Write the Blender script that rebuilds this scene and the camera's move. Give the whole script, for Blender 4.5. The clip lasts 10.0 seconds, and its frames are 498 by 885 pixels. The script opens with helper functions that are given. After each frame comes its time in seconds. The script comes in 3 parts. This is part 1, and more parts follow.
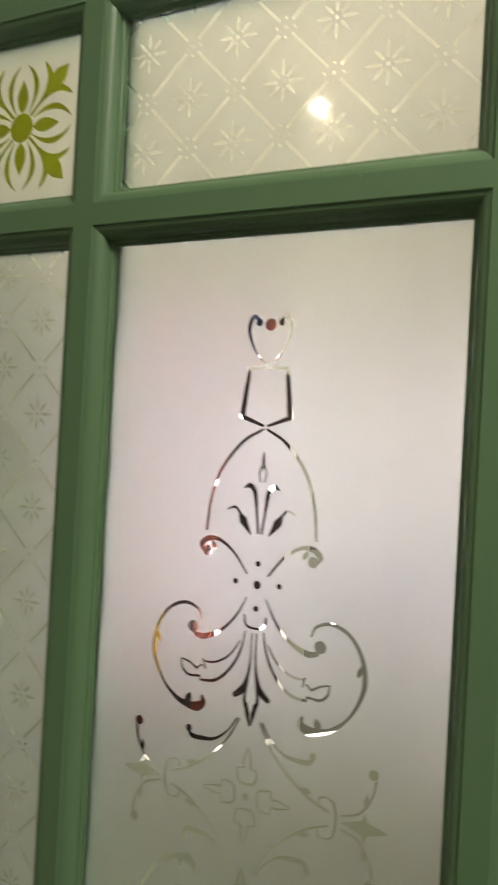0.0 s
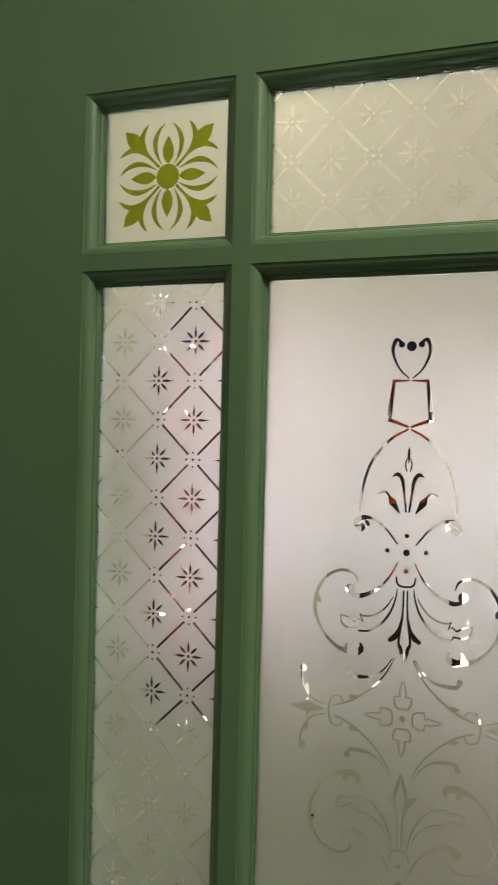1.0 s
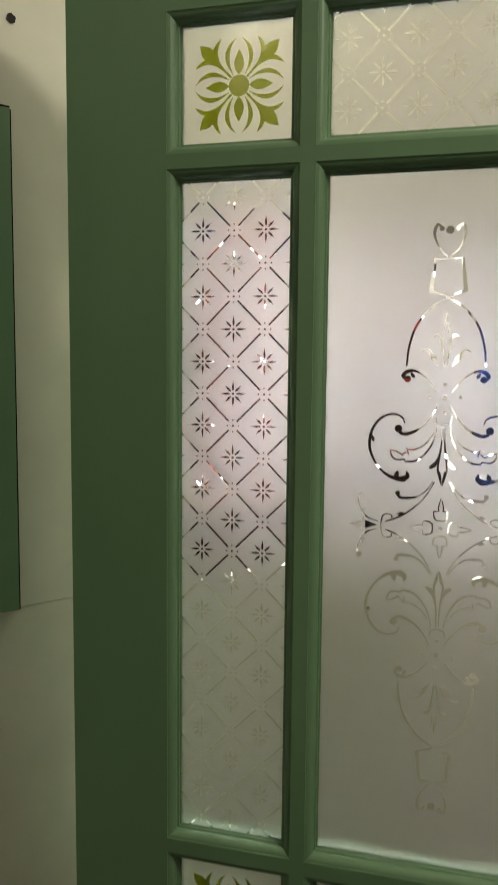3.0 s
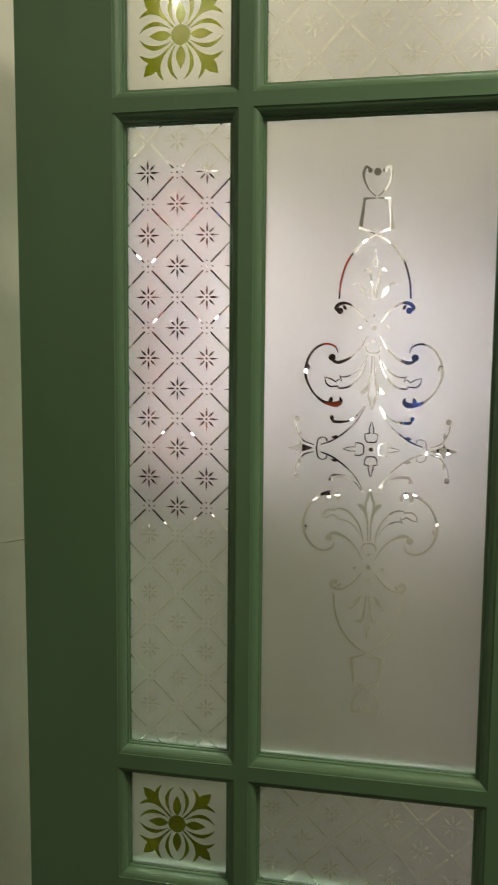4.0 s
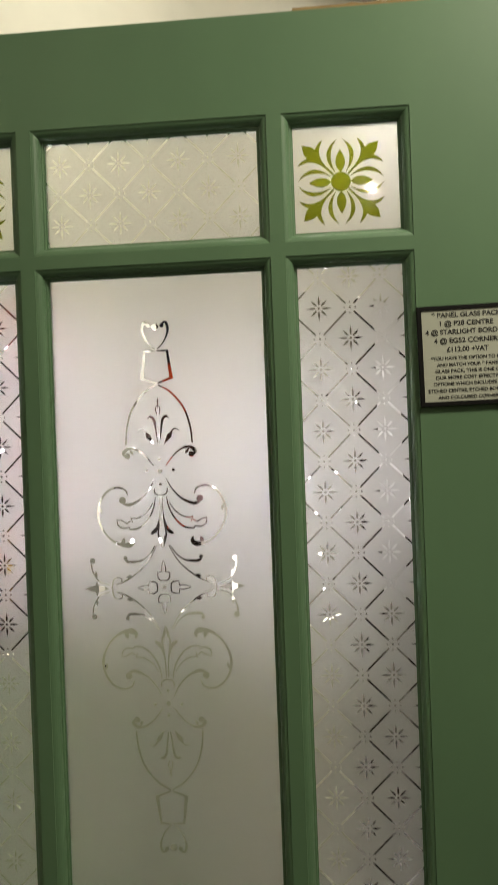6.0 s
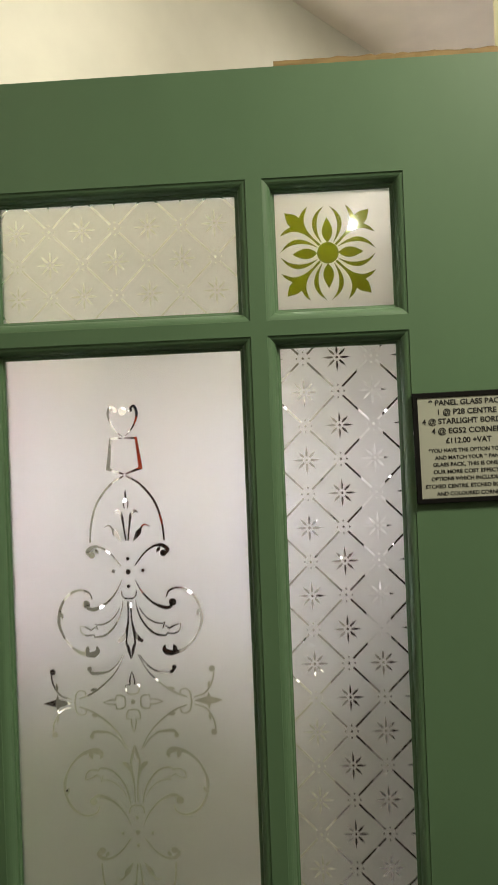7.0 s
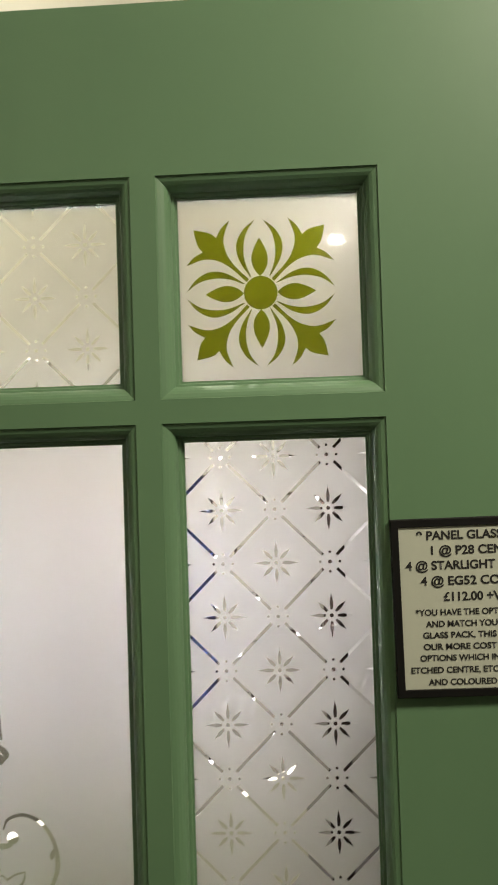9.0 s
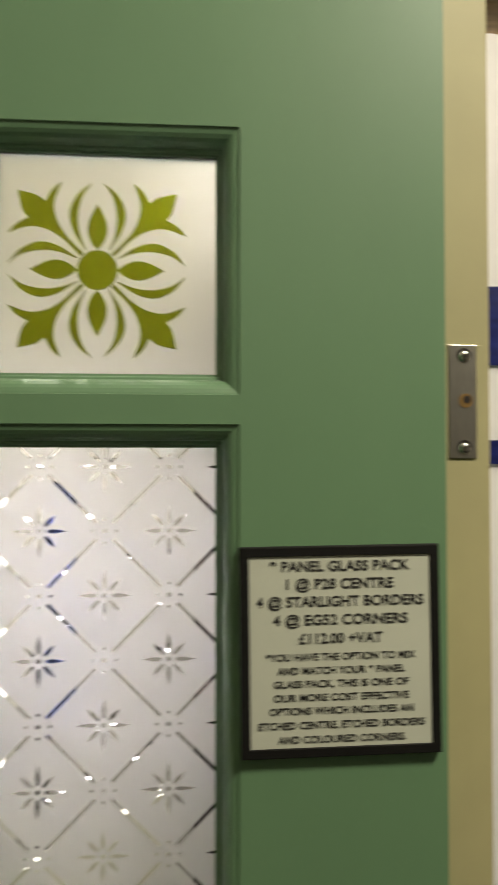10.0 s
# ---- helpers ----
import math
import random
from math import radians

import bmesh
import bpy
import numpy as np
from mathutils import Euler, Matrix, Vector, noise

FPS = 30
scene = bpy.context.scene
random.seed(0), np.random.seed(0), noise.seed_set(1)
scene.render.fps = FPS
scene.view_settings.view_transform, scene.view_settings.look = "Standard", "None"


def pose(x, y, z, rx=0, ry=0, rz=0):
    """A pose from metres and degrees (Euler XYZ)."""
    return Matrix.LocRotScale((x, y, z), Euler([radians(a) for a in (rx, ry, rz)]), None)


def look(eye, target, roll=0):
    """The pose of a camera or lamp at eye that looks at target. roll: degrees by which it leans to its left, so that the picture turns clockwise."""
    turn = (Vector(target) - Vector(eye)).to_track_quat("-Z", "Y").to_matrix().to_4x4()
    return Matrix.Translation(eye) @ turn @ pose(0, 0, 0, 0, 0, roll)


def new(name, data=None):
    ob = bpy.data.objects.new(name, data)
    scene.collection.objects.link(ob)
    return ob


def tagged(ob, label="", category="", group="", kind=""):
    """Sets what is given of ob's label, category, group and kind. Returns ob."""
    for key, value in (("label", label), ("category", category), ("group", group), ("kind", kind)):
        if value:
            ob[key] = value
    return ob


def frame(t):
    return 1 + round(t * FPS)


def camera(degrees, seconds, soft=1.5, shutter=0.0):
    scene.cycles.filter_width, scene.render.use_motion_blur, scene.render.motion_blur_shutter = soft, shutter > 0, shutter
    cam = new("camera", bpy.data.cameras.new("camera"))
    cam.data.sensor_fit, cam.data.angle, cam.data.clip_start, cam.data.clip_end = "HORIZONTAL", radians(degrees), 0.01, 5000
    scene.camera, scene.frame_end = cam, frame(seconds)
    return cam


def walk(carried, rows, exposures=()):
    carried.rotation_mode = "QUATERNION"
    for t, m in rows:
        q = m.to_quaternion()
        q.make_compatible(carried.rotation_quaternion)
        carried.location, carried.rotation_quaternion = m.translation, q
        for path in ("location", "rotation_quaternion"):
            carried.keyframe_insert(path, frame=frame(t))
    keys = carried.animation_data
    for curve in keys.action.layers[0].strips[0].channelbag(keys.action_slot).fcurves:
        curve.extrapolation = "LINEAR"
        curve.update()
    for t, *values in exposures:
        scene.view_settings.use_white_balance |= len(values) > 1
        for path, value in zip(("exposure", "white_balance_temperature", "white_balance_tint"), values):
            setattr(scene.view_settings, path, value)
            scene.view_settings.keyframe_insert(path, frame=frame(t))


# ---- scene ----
cam = camera(34.0, 10.0, soft=1.6, shutter=0.4)
PATH = [
    (0, (0.23, -0.479, 1.558), (-0.675, 1.304, 1.572), 3.1),
    (0.5, (0.153, -0.594, 1.57), (-0.607, 1.256, 1.577), 2.1),
    (1, (0.093, -0.679, 1.562), (-0.563, 1.21, 1.547), 1.4),
    (1.5, (0.058, -0.706, 1.561), (-0.57, 1.192, 1.518), 2.3),
    (2, (0.033, -0.74, 1.547), (-0.623, 1.148, 1.483), 2.2),
    (2.2, (0.019, -0.772, 1.543), (-0.575, 1.137, 1.479), 1.6),
    (3.3, (0.03, -0.897, 1.49), (-0.479, 1.024, 1.258), 0.3),
    (3.5, (0.028, -0.914, 1.478), (-0.446, 1.016, 1.257), 0.2),
    (4, (0.034, -0.936, 1.436), (-0.34, 1.018, 1.224), 0.5),
    (4.5, (0.082, -0.951, 1.424), (-0.223, 1.019, 1.271), 0.0),
    (5, (0.127, -0.953, 1.431), (-0.066, 1.035, 1.335), -0.9),
    (5.5, (0.145, -0.957, 1.457), (0.0, 1.034, 1.35), -1.9),
    (6, (0.186, -0.953, 1.502), (0.016, 1.04, 1.495), -2.1),
    (6.2, (0.179, -0.948, 1.521), (0.034, 1.047, 1.53), -2.3),
    (7.5, (0.182, -0.767, 1.624), (0.072, 1.229, 1.669), -2.2),
    (8, (0.189, -0.672, 1.646), (0.083, 1.323, 1.732), -2.1),
    (8.5, (0.221, -0.603, 1.676), (0.096, 1.393, 1.73), -2.3),
    (9, (0.241, -0.545, 1.684), (0.135, 1.452, 1.733), -1.8),
    (9.5, (0.258, -0.5, 1.694), (0.137, 1.495, 1.744), -1.1),
    (10, (0.27, -0.458, 1.688), (0.437, 1.534, 1.747), -0.0),
]
walk(cam, [(t, look(eye, target, roll)) for t, eye, target, roll in PATH],
     [(0, 0.15), (1, 0.05), (2, -0.05), (4, -0.05), (6, 0.05), (8, 0.08), (9, 0.20), (9.5, 0.28), (10, 0.24)])

# ---- light ----
world = bpy.data.worlds.new("world")
scene.world = world
world.use_nodes = True
world.node_tree.nodes["Background"].inputs[0].default_value = (0.9, 0.85, 0.7, 1)
world.node_tree.nodes["Background"].inputs[1].default_value = 0.02
scene.view_settings.exposure = 0.0
CEILING = 2.72


def area_lamp(name, m, size, watts, color, shape="DISK"):
    lamp = bpy.data.lights.new(name, "AREA")
    lamp.shape, lamp.size, lamp.energy, lamp.color = shape, size, watts, color
    ob = new(name, lamp)
    ob.matrix_world = m
    return ob


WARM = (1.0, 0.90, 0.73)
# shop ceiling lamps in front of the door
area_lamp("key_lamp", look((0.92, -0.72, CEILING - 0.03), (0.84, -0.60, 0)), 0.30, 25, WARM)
# added point light, never in view: brightens the wall behind the door
rear = bpy.data.lights.new("rear_fill", "POINT")
rear.energy, rear.color, rear.shadow_soft_size = 5.8, (1.0, 0.93, 0.80), 0.04
new("rear_fill", rear).location = (0.10, 0.30, 2.34)
# added point light: lifts the wall seen through the top right pane
pane_fill_light = bpy.data.lights.new("pane_fill", "POINT")
pane_fill_light.energy, pane_fill_light.color, pane_fill_light.shadow_soft_size = 2.8, (1.0, 0.94, 0.84), 0.04
new("pane_fill", pane_fill_light).location = (0.493, 1.134, 2.40)
SPOT = (0.37, -1.5, 2.237)
area_lamp("spot_lamp", look(SPOT, (0.3, -0.5, 1.6)), 0.018, 0.35, WARM)


# ---- materials ----
def material(name):
    m = bpy.data.materials.new(name)
    m.use_nodes = True
    n = m.node_tree.nodes
    n.clear()
    out = n.new("ShaderNodeOutputMaterial")
    return m, n, m.node_tree.links, out


def surface(name, color, rough=0.5, metal=0.0, vary=0.12, grain=40.0, bump=0.1, bump_scale=300.0, spec=0.5, stretch=(1, 1, 1), dirt=0.15, dirt_color=None, coat=0.0):
    """Painted, wooden or metal surface: colour varied at two scales, fine relief, uneven gloss."""
    m, n, l, out = material(name)
    p = n.new("ShaderNodeBsdfPrincipled")
    l.new(p.outputs[0], out.inputs[0])
    tc = n.new("ShaderNodeTexCoord")
    mp = n.new("ShaderNodeMapping")
    mp.inputs["Scale"].default_value = stretch
    l.new(tc.outputs["Object"], mp.inputs[0])
    a = n.new("ShaderNodeTexNoise")
    a.inputs["Scale"].default_value, a.inputs["Detail"].default_value = grain, 5
    b = n.new("ShaderNodeTexNoise")
    b.inputs["Scale"].default_value, b.inputs["Detail"].default_value = 3.1, 4
    c = n.new("ShaderNodeTexNoise")
    c.inputs["Scale"].default_value, c.inputs["Detail"].default_value = bump_scale, 3
    for t in (a, b, c):
        l.new(mp.outputs[0], t.inputs["Vector"])
    r1 = n.new("ShaderNodeValToRGB")
    r1.color_ramp.elements[0].position, r1.color_ramp.elements[1].position = 0.3, 0.7
    r1.color_ramp.elements[0].color = (*[v * (1 - vary) for v in color], 1)
    r1.color_ramp.elements[1].color = (*[min(1, v * (1 + vary)) for v in color], 1)
    l.new(a.outputs["Fac"], r1.inputs[0])
    mix = n.new("ShaderNodeMixRGB")
    mix.inputs[2].default_value = (*(dirt_color or [v * 0.72 for v in color]), 1)
    r2 = n.new("ShaderNodeMapRange")
    r2.inputs["From Min"].default_value, r2.inputs["From Max"].default_value = 0.45, 0.75
    r2.inputs["To Max"].default_value = dirt * 2
    l.new(b.outputs["Fac"], r2.inputs["Value"])
    l.new(r2.outputs[0], mix.inputs[0])
    l.new(r1.outputs[0], mix.inputs[1])
    l.new(mix.outputs[0], p.inputs["Base Color"])
    r3 = n.new("ShaderNodeMapRange")
    r3.inputs["To Min"].default_value, r3.inputs["To Max"].default_value = rough * 0.75, min(1, rough * 1.25)
    l.new(b.outputs["Fac"], r3.inputs["Value"])
    l.new(r3.outputs[0], p.inputs["Roughness"])
    p.inputs["Metallic"].default_value = metal
    p.inputs["Specular IOR Level"].default_value = spec
    p.inputs["Coat Weight"].default_value = coat
    bp = n.new("ShaderNodeBump")
    bp.inputs["Strength"].default_value, bp.inputs["Distance"].default_value = bump, 0.001
    l.new(c.outputs["Fac"], bp.inputs["Height"])
    l.new(bp.outputs[0], p.inputs["Normal"])
    return m


def glowing(name, color, strength):
    m, n, l, out = material(name)
    e = n.new("ShaderNodeEmission")
    e.inputs[0].default_value, e.inputs[1].default_value = (*color, 1), strength
    l.new(e.outputs[0], out.inputs[0])
    return m


def clear_glass(name, color=(1, 1, 1)):
    m, n, l, out = material(name)
    g = n.new("ShaderNodeBsdfRefraction")
    g.inputs["Color"].default_value, g.inputs["Roughness"].default_value, g.inputs["IOR"].default_value = (*color, 1), 0.0, 1.5
    r = n.new("ShaderNodeBsdfGlossy")
    r.inputs["Roughness"].default_value = 0.05
    fr, mx = n.new("ShaderNodeFresnel"), n.new("ShaderNodeMixShader")
    fr.inputs["IOR"].default_value = 1.5
    l.new(fr.outputs[0], mx.inputs[0]), l.new(g.outputs[0], mx.inputs[1]), l.new(r.outputs[0], mx.inputs[2])
    l.new(mx.outputs[0], out.inputs[0])
    return m


def frosted_glass(name):
    """Acid-etched layer: blurs what lies behind it and scatters some of the light that reaches either face."""
    m, n, l, out = material(name)
    tc = n.new("ShaderNodeTexCoord")
    nz = n.new("ShaderNodeTexNoise")
    nz.inputs["Scale"].default_value, nz.inputs["Detail"].default_value = 26, 6
    l.new(tc.outputs["Object"], nz.inputs["Vector"])
    rr = n.new("ShaderNodeMapRange")
    rr.inputs["To Min"].default_value, rr.inputs["To Max"].default_value = FROST - 0.01, FROST + 0.01
    l.new(nz.outputs["Fac"], rr.inputs["Value"])
    g = n.new("ShaderNodeBsdfGlass")
    g.inputs["Color"].default_value, g.inputs["IOR"].default_value = (0.97, 0.97, 0.96, 1), 1.45
    g.distribution = "BECKMANN"
    l.new(rr.outputs[0], g.inputs["Roughness"])
    t = n.new("ShaderNodeBsdfTranslucent")
    t.inputs[0].default_value = (0.85, 0.85, 0.83, 1)
    d = n.new("ShaderNodeBsdfDiffuse")
    d.inputs[0].default_value = (0.80, 0.80, 0.77, 1)
    m1, m2 = n.new("ShaderNodeMixShader"), n.new("ShaderNodeMixShader")
    m1.inputs[0].default_value, m2.inputs[0].default_value = 0.25, 0.025
    l.new(t.outputs[0], m1.inputs[1]), l.new(d.outputs[0], m1.inputs[2])
    l.new(g.outputs[0], m2.inputs[1]), l.new(m1.outputs[0], m2.inputs[2])
    l.new(m2.outputs[0], out.inputs[0])
    return m


FROST = 0.50
GREEN = surface("green_paint", (0.121, 0.224, 0.116), 0.44, vary=0.06, grain=9, bump=0.035, bump_scale=260, stretch=(1, 1, 0.35), dirt=0.10)
CREAM = surface("cream_wall_paint", (0.66, 0.655, 0.545), 0.7, vary=0.03, grain=14, bump=0.15, bump_scale=240, dirt=0.08)
CEILING_PAINT = surface("ceiling_paint", (0.82, 0.73, 0.61), 0.8, vary=0.03, grain=14, bump=0.1)
# floor and shop walls are out of view, darkened to cut bounced light
FLOOR = surface("grey_floor", (0.05, 0.045, 0.04), 0.55, vary=0.12, grain=30, bump=0.2)
SHOP = surface("low_bounce_paint", (0.27, 0.245, 0.195), 0.7, vary=0.03, grain=14)
GREY = surface("grey_showroom_wall", (0.17, 0.166, 0.125), 0.7, vary=0.04, grain=10)
PALE = surface("grey_board", (0.20, 0.19, 0.16), 0.7, vary=0.05, grain=10)
DARK = surface("dark_brown_stain", (0.007, 0.0042, 0.003), 0.8, vary=0.25, grain=30, stretch=(6, 6, 0.6), spec=0.05)
WOOD = surface("rough_pine", (0.31, 0.21, 0.085), 0.7, vary=0.22, grain=60, bump=0.4, bump_scale=180, stretch=(0.4, 4, 4))
POST_PAINT = surface("pale_yellow_paint", (0.37, 0.345, 0.175), 0.55, vary=0.05, grain=20, bump=0.05, dirt=0.2)
WHITE = surface("white_gloss", (0.80, 0.79, 0.76), 0.35, vary=0.02, grain=10)
BLUE = surface("navy_blue_gloss", (0.012, 0.018, 0.11), 0.25, vary=0.3, grain=18, stretch=(1, 1, 6))
MATT_BLUE = surface("matt_blue", (0.004, 0.005, 0.018), 0.8, vary=0.3, grain=18, spec=0.15)
RED = surface("brick_red_gloss", (0.03, 0.006, 0.004), 0.7, vary=0.2, grain=15)
RED_GLASS = surface("red_stained_glass", (0.40, 0.050, 0.015), 0.15, vary=0.35, grain=40)
DEEP_RED_GLASS = surface("deep_red_stained_glass", (0.05, 0.009, 0.005), 0.15, vary=0.35, grain=40)
NAVY_GLASS = surface("navy_stained_glass", (0.003, 0.006, 0.026), 0.15, vary=0.3, grain=40)
AMBER_GLASS = surface("amber_stained_glass", (0.12, 0.07, 0.010), 0.15, vary=0.35, grain=40)
BROWN_GLASS = surface("brown_stained_glass", (0.035, 0.010, 0.006), 0.15, vary=0.5, grain=40)
STEEL = surface("brushed_steel", (0.56, 0.55, 0.48), 0.30, metal=1.0, vary=0.08, grain=120, bump=0.1, stretch=(8, 8, 1))
BRIGHT = surface("bright_steel", (0.80, 0.80, 0.76), 0.12, metal=1.0, vary=0.03, bump=0.0)
BRASS = surface("dull_brass", (0.40, 0.26, 0.10), 0.4, metal=1.0, vary=0.2)
BLACK = surface("black_plastic", (0.008, 0.008, 0.007), 0.5, vary=0.1, spec=0.2)
PAPER = surface("sign_face", (0.48, 0.51, 0.41), 0.45, vary=0.02, grain=30, bump=0.03, dirt=0.06)
INK = surface("black_ink", (0.02, 0.02, 0.018), 0.5, vary=0.0, bump=0.0)
HOLE = surface("bare_dark_hole", (0.015, 0.010, 0.007), 0.9)
GLASS = clear_glass("clear_glass")
GREEN_GLASS = clear_glass("olive_green_glass", (0.58, 0.62, 0.13))
ETCHED = frosted_glass("etched_glass")
BULB = glowing("bulb_glow", (1.0, 0.94, 0.99), 620)
WALL_BULB = glowing("warm_bulb_glow", (1.0, 0.90, 0.70), 420)


# ---- mesh helpers ----
def mesh_of(name, bm):
    bmesh.ops.recalc_face_normals(bm, faces=bm.faces)
    me = bpy.data.meshes.new(name)
    bm.to_mesh(me)
    bm.free()
    return me


def part(name, bm, mat, parent=None, label="", m=None, smooth=False):
    me = mesh_of(name, bm) if isinstance(bm, bmesh.types.BMesh) else bm
    me.materials.append(mat)
    if smooth:
        for f in me.polygons:
            f.use_smooth = True
    ob = new(name, me)
    if m is not None:
        ob.matrix_world = m
    ob.parent = parent
    if label:
        ob["label"] = label
    return ob


def thing(name, label, category, m=None, group="", kind=""):
    ob = new(name)
    if m is not None:
        ob.matrix_world = m
    return tagged(ob, label, category, group, kind)


def box(x0, x1, y0, y1, z0, z1, bevel=0.0, bm=None, seg=2):
    own = bm is None
    bm = bm or bmesh.new()
    v = [bm.verts.new((x, y, z)) for x in (x0, x1) for y in (y0, y1) for z in (z0, z1)]
    for f in ((0, 1, 3, 2), (4, 6, 7, 5), (0, 4, 5, 1), (2, 3, 7, 6), (0, 2, 6, 4), (1, 5, 7, 3)):
        bm.faces.new([v[i] for i in f])
    if bevel and own:
        bmesh.ops.bevel(bm, geom=bm.edges[:], offset=bevel, segments=seg, profile=0.6, affect="EDGES")
    return bm


def ball(r, cx=0, cy=0, cz=0, seg=16):
    bm = bmesh.new()
    bmesh.ops.create_uvsphere(bm, u_segments=seg, v_segments=seg // 2 + 2, radius=r, matrix=Matrix.Translation((cx, cy, cz)))
    return bm


def rod(r, length, m, seg=20, r2=None):
    bm = bmesh.new()
    bmesh.ops.create_cone(bm, cap_ends=True, segments=seg, radius1=r, radius2=r if r2 is None else r2, depth=length, matrix=m)
    return bm


# ---- ornament outlines, in millimetres ----
def curve(pts, steps=7):
    """A smooth line through the points."""
    p = [np.array(q, float) for q in pts]
    p = [2 * p[0] - p[1], *p, 2 * p[-1] - p[-2]]
    out = []
    for a, b, c, d in zip(p, p[1:], p[2:], p[3:]):
        for k in range(steps):
            t = k / steps
            out.append(0.5 * (2 * b + (c - a) * t + (2 * a - 5 * b + 4 * c - d) * t * t + (3 * b - a - 3 * c + d) * t ** 3))
    return np.array(out + [p[-2]])


def stroke(pts, widths, smooth=True, steps=7):
    """A band along the points, of a width that runs through the widths."""
    line = curve(pts, steps) if smooth else np.array(pts, float)
    w = np.interp(np.linspace(0, 1, len(line)), np.linspace(0, 1, len(widths)), widths)[:, None] / 2
    way = np.gradient(line, axis=0)
    side = np.stack([-way[:, 1], way[:, 0]], 1) / np.maximum(np.linalg.norm(way, axis=1), 1e-6)[:, None]
    return np.concatenate([line + side * w, (line - side * w)[::-1]])


def disc(x, y, r, n=14, r2=None):
    a = np.linspace(0, 2 * np.pi, n, endpoint=False)
    return np.stack([x + r * np.cos(a), y + (r2 or r) * np.sin(a)], 1)


def turned(poly, degrees, at=(0, 0)):
    a = radians(degrees)
    return poly @ np.array([[math.cos(a), math.sin(a)], [-math.sin(a), math.cos(a)]]) + np.array(at, float)


def lens(a, b, width):
    a, b = np.array(a, float), np.array(b, float)
    t = np.linspace(0, 1, 11)[:, None]
    side = np.array([a[1] - b[1], b[0] - a[0]]) / np.linalg.norm(b - a)
    bow = np.sin(np.pi * t ** 0.85) * width / 2
    return np.concatenate([a + (b - a) * t + side * bow, (a + (b - a) * t - side * bow)[-2:0:-1]])


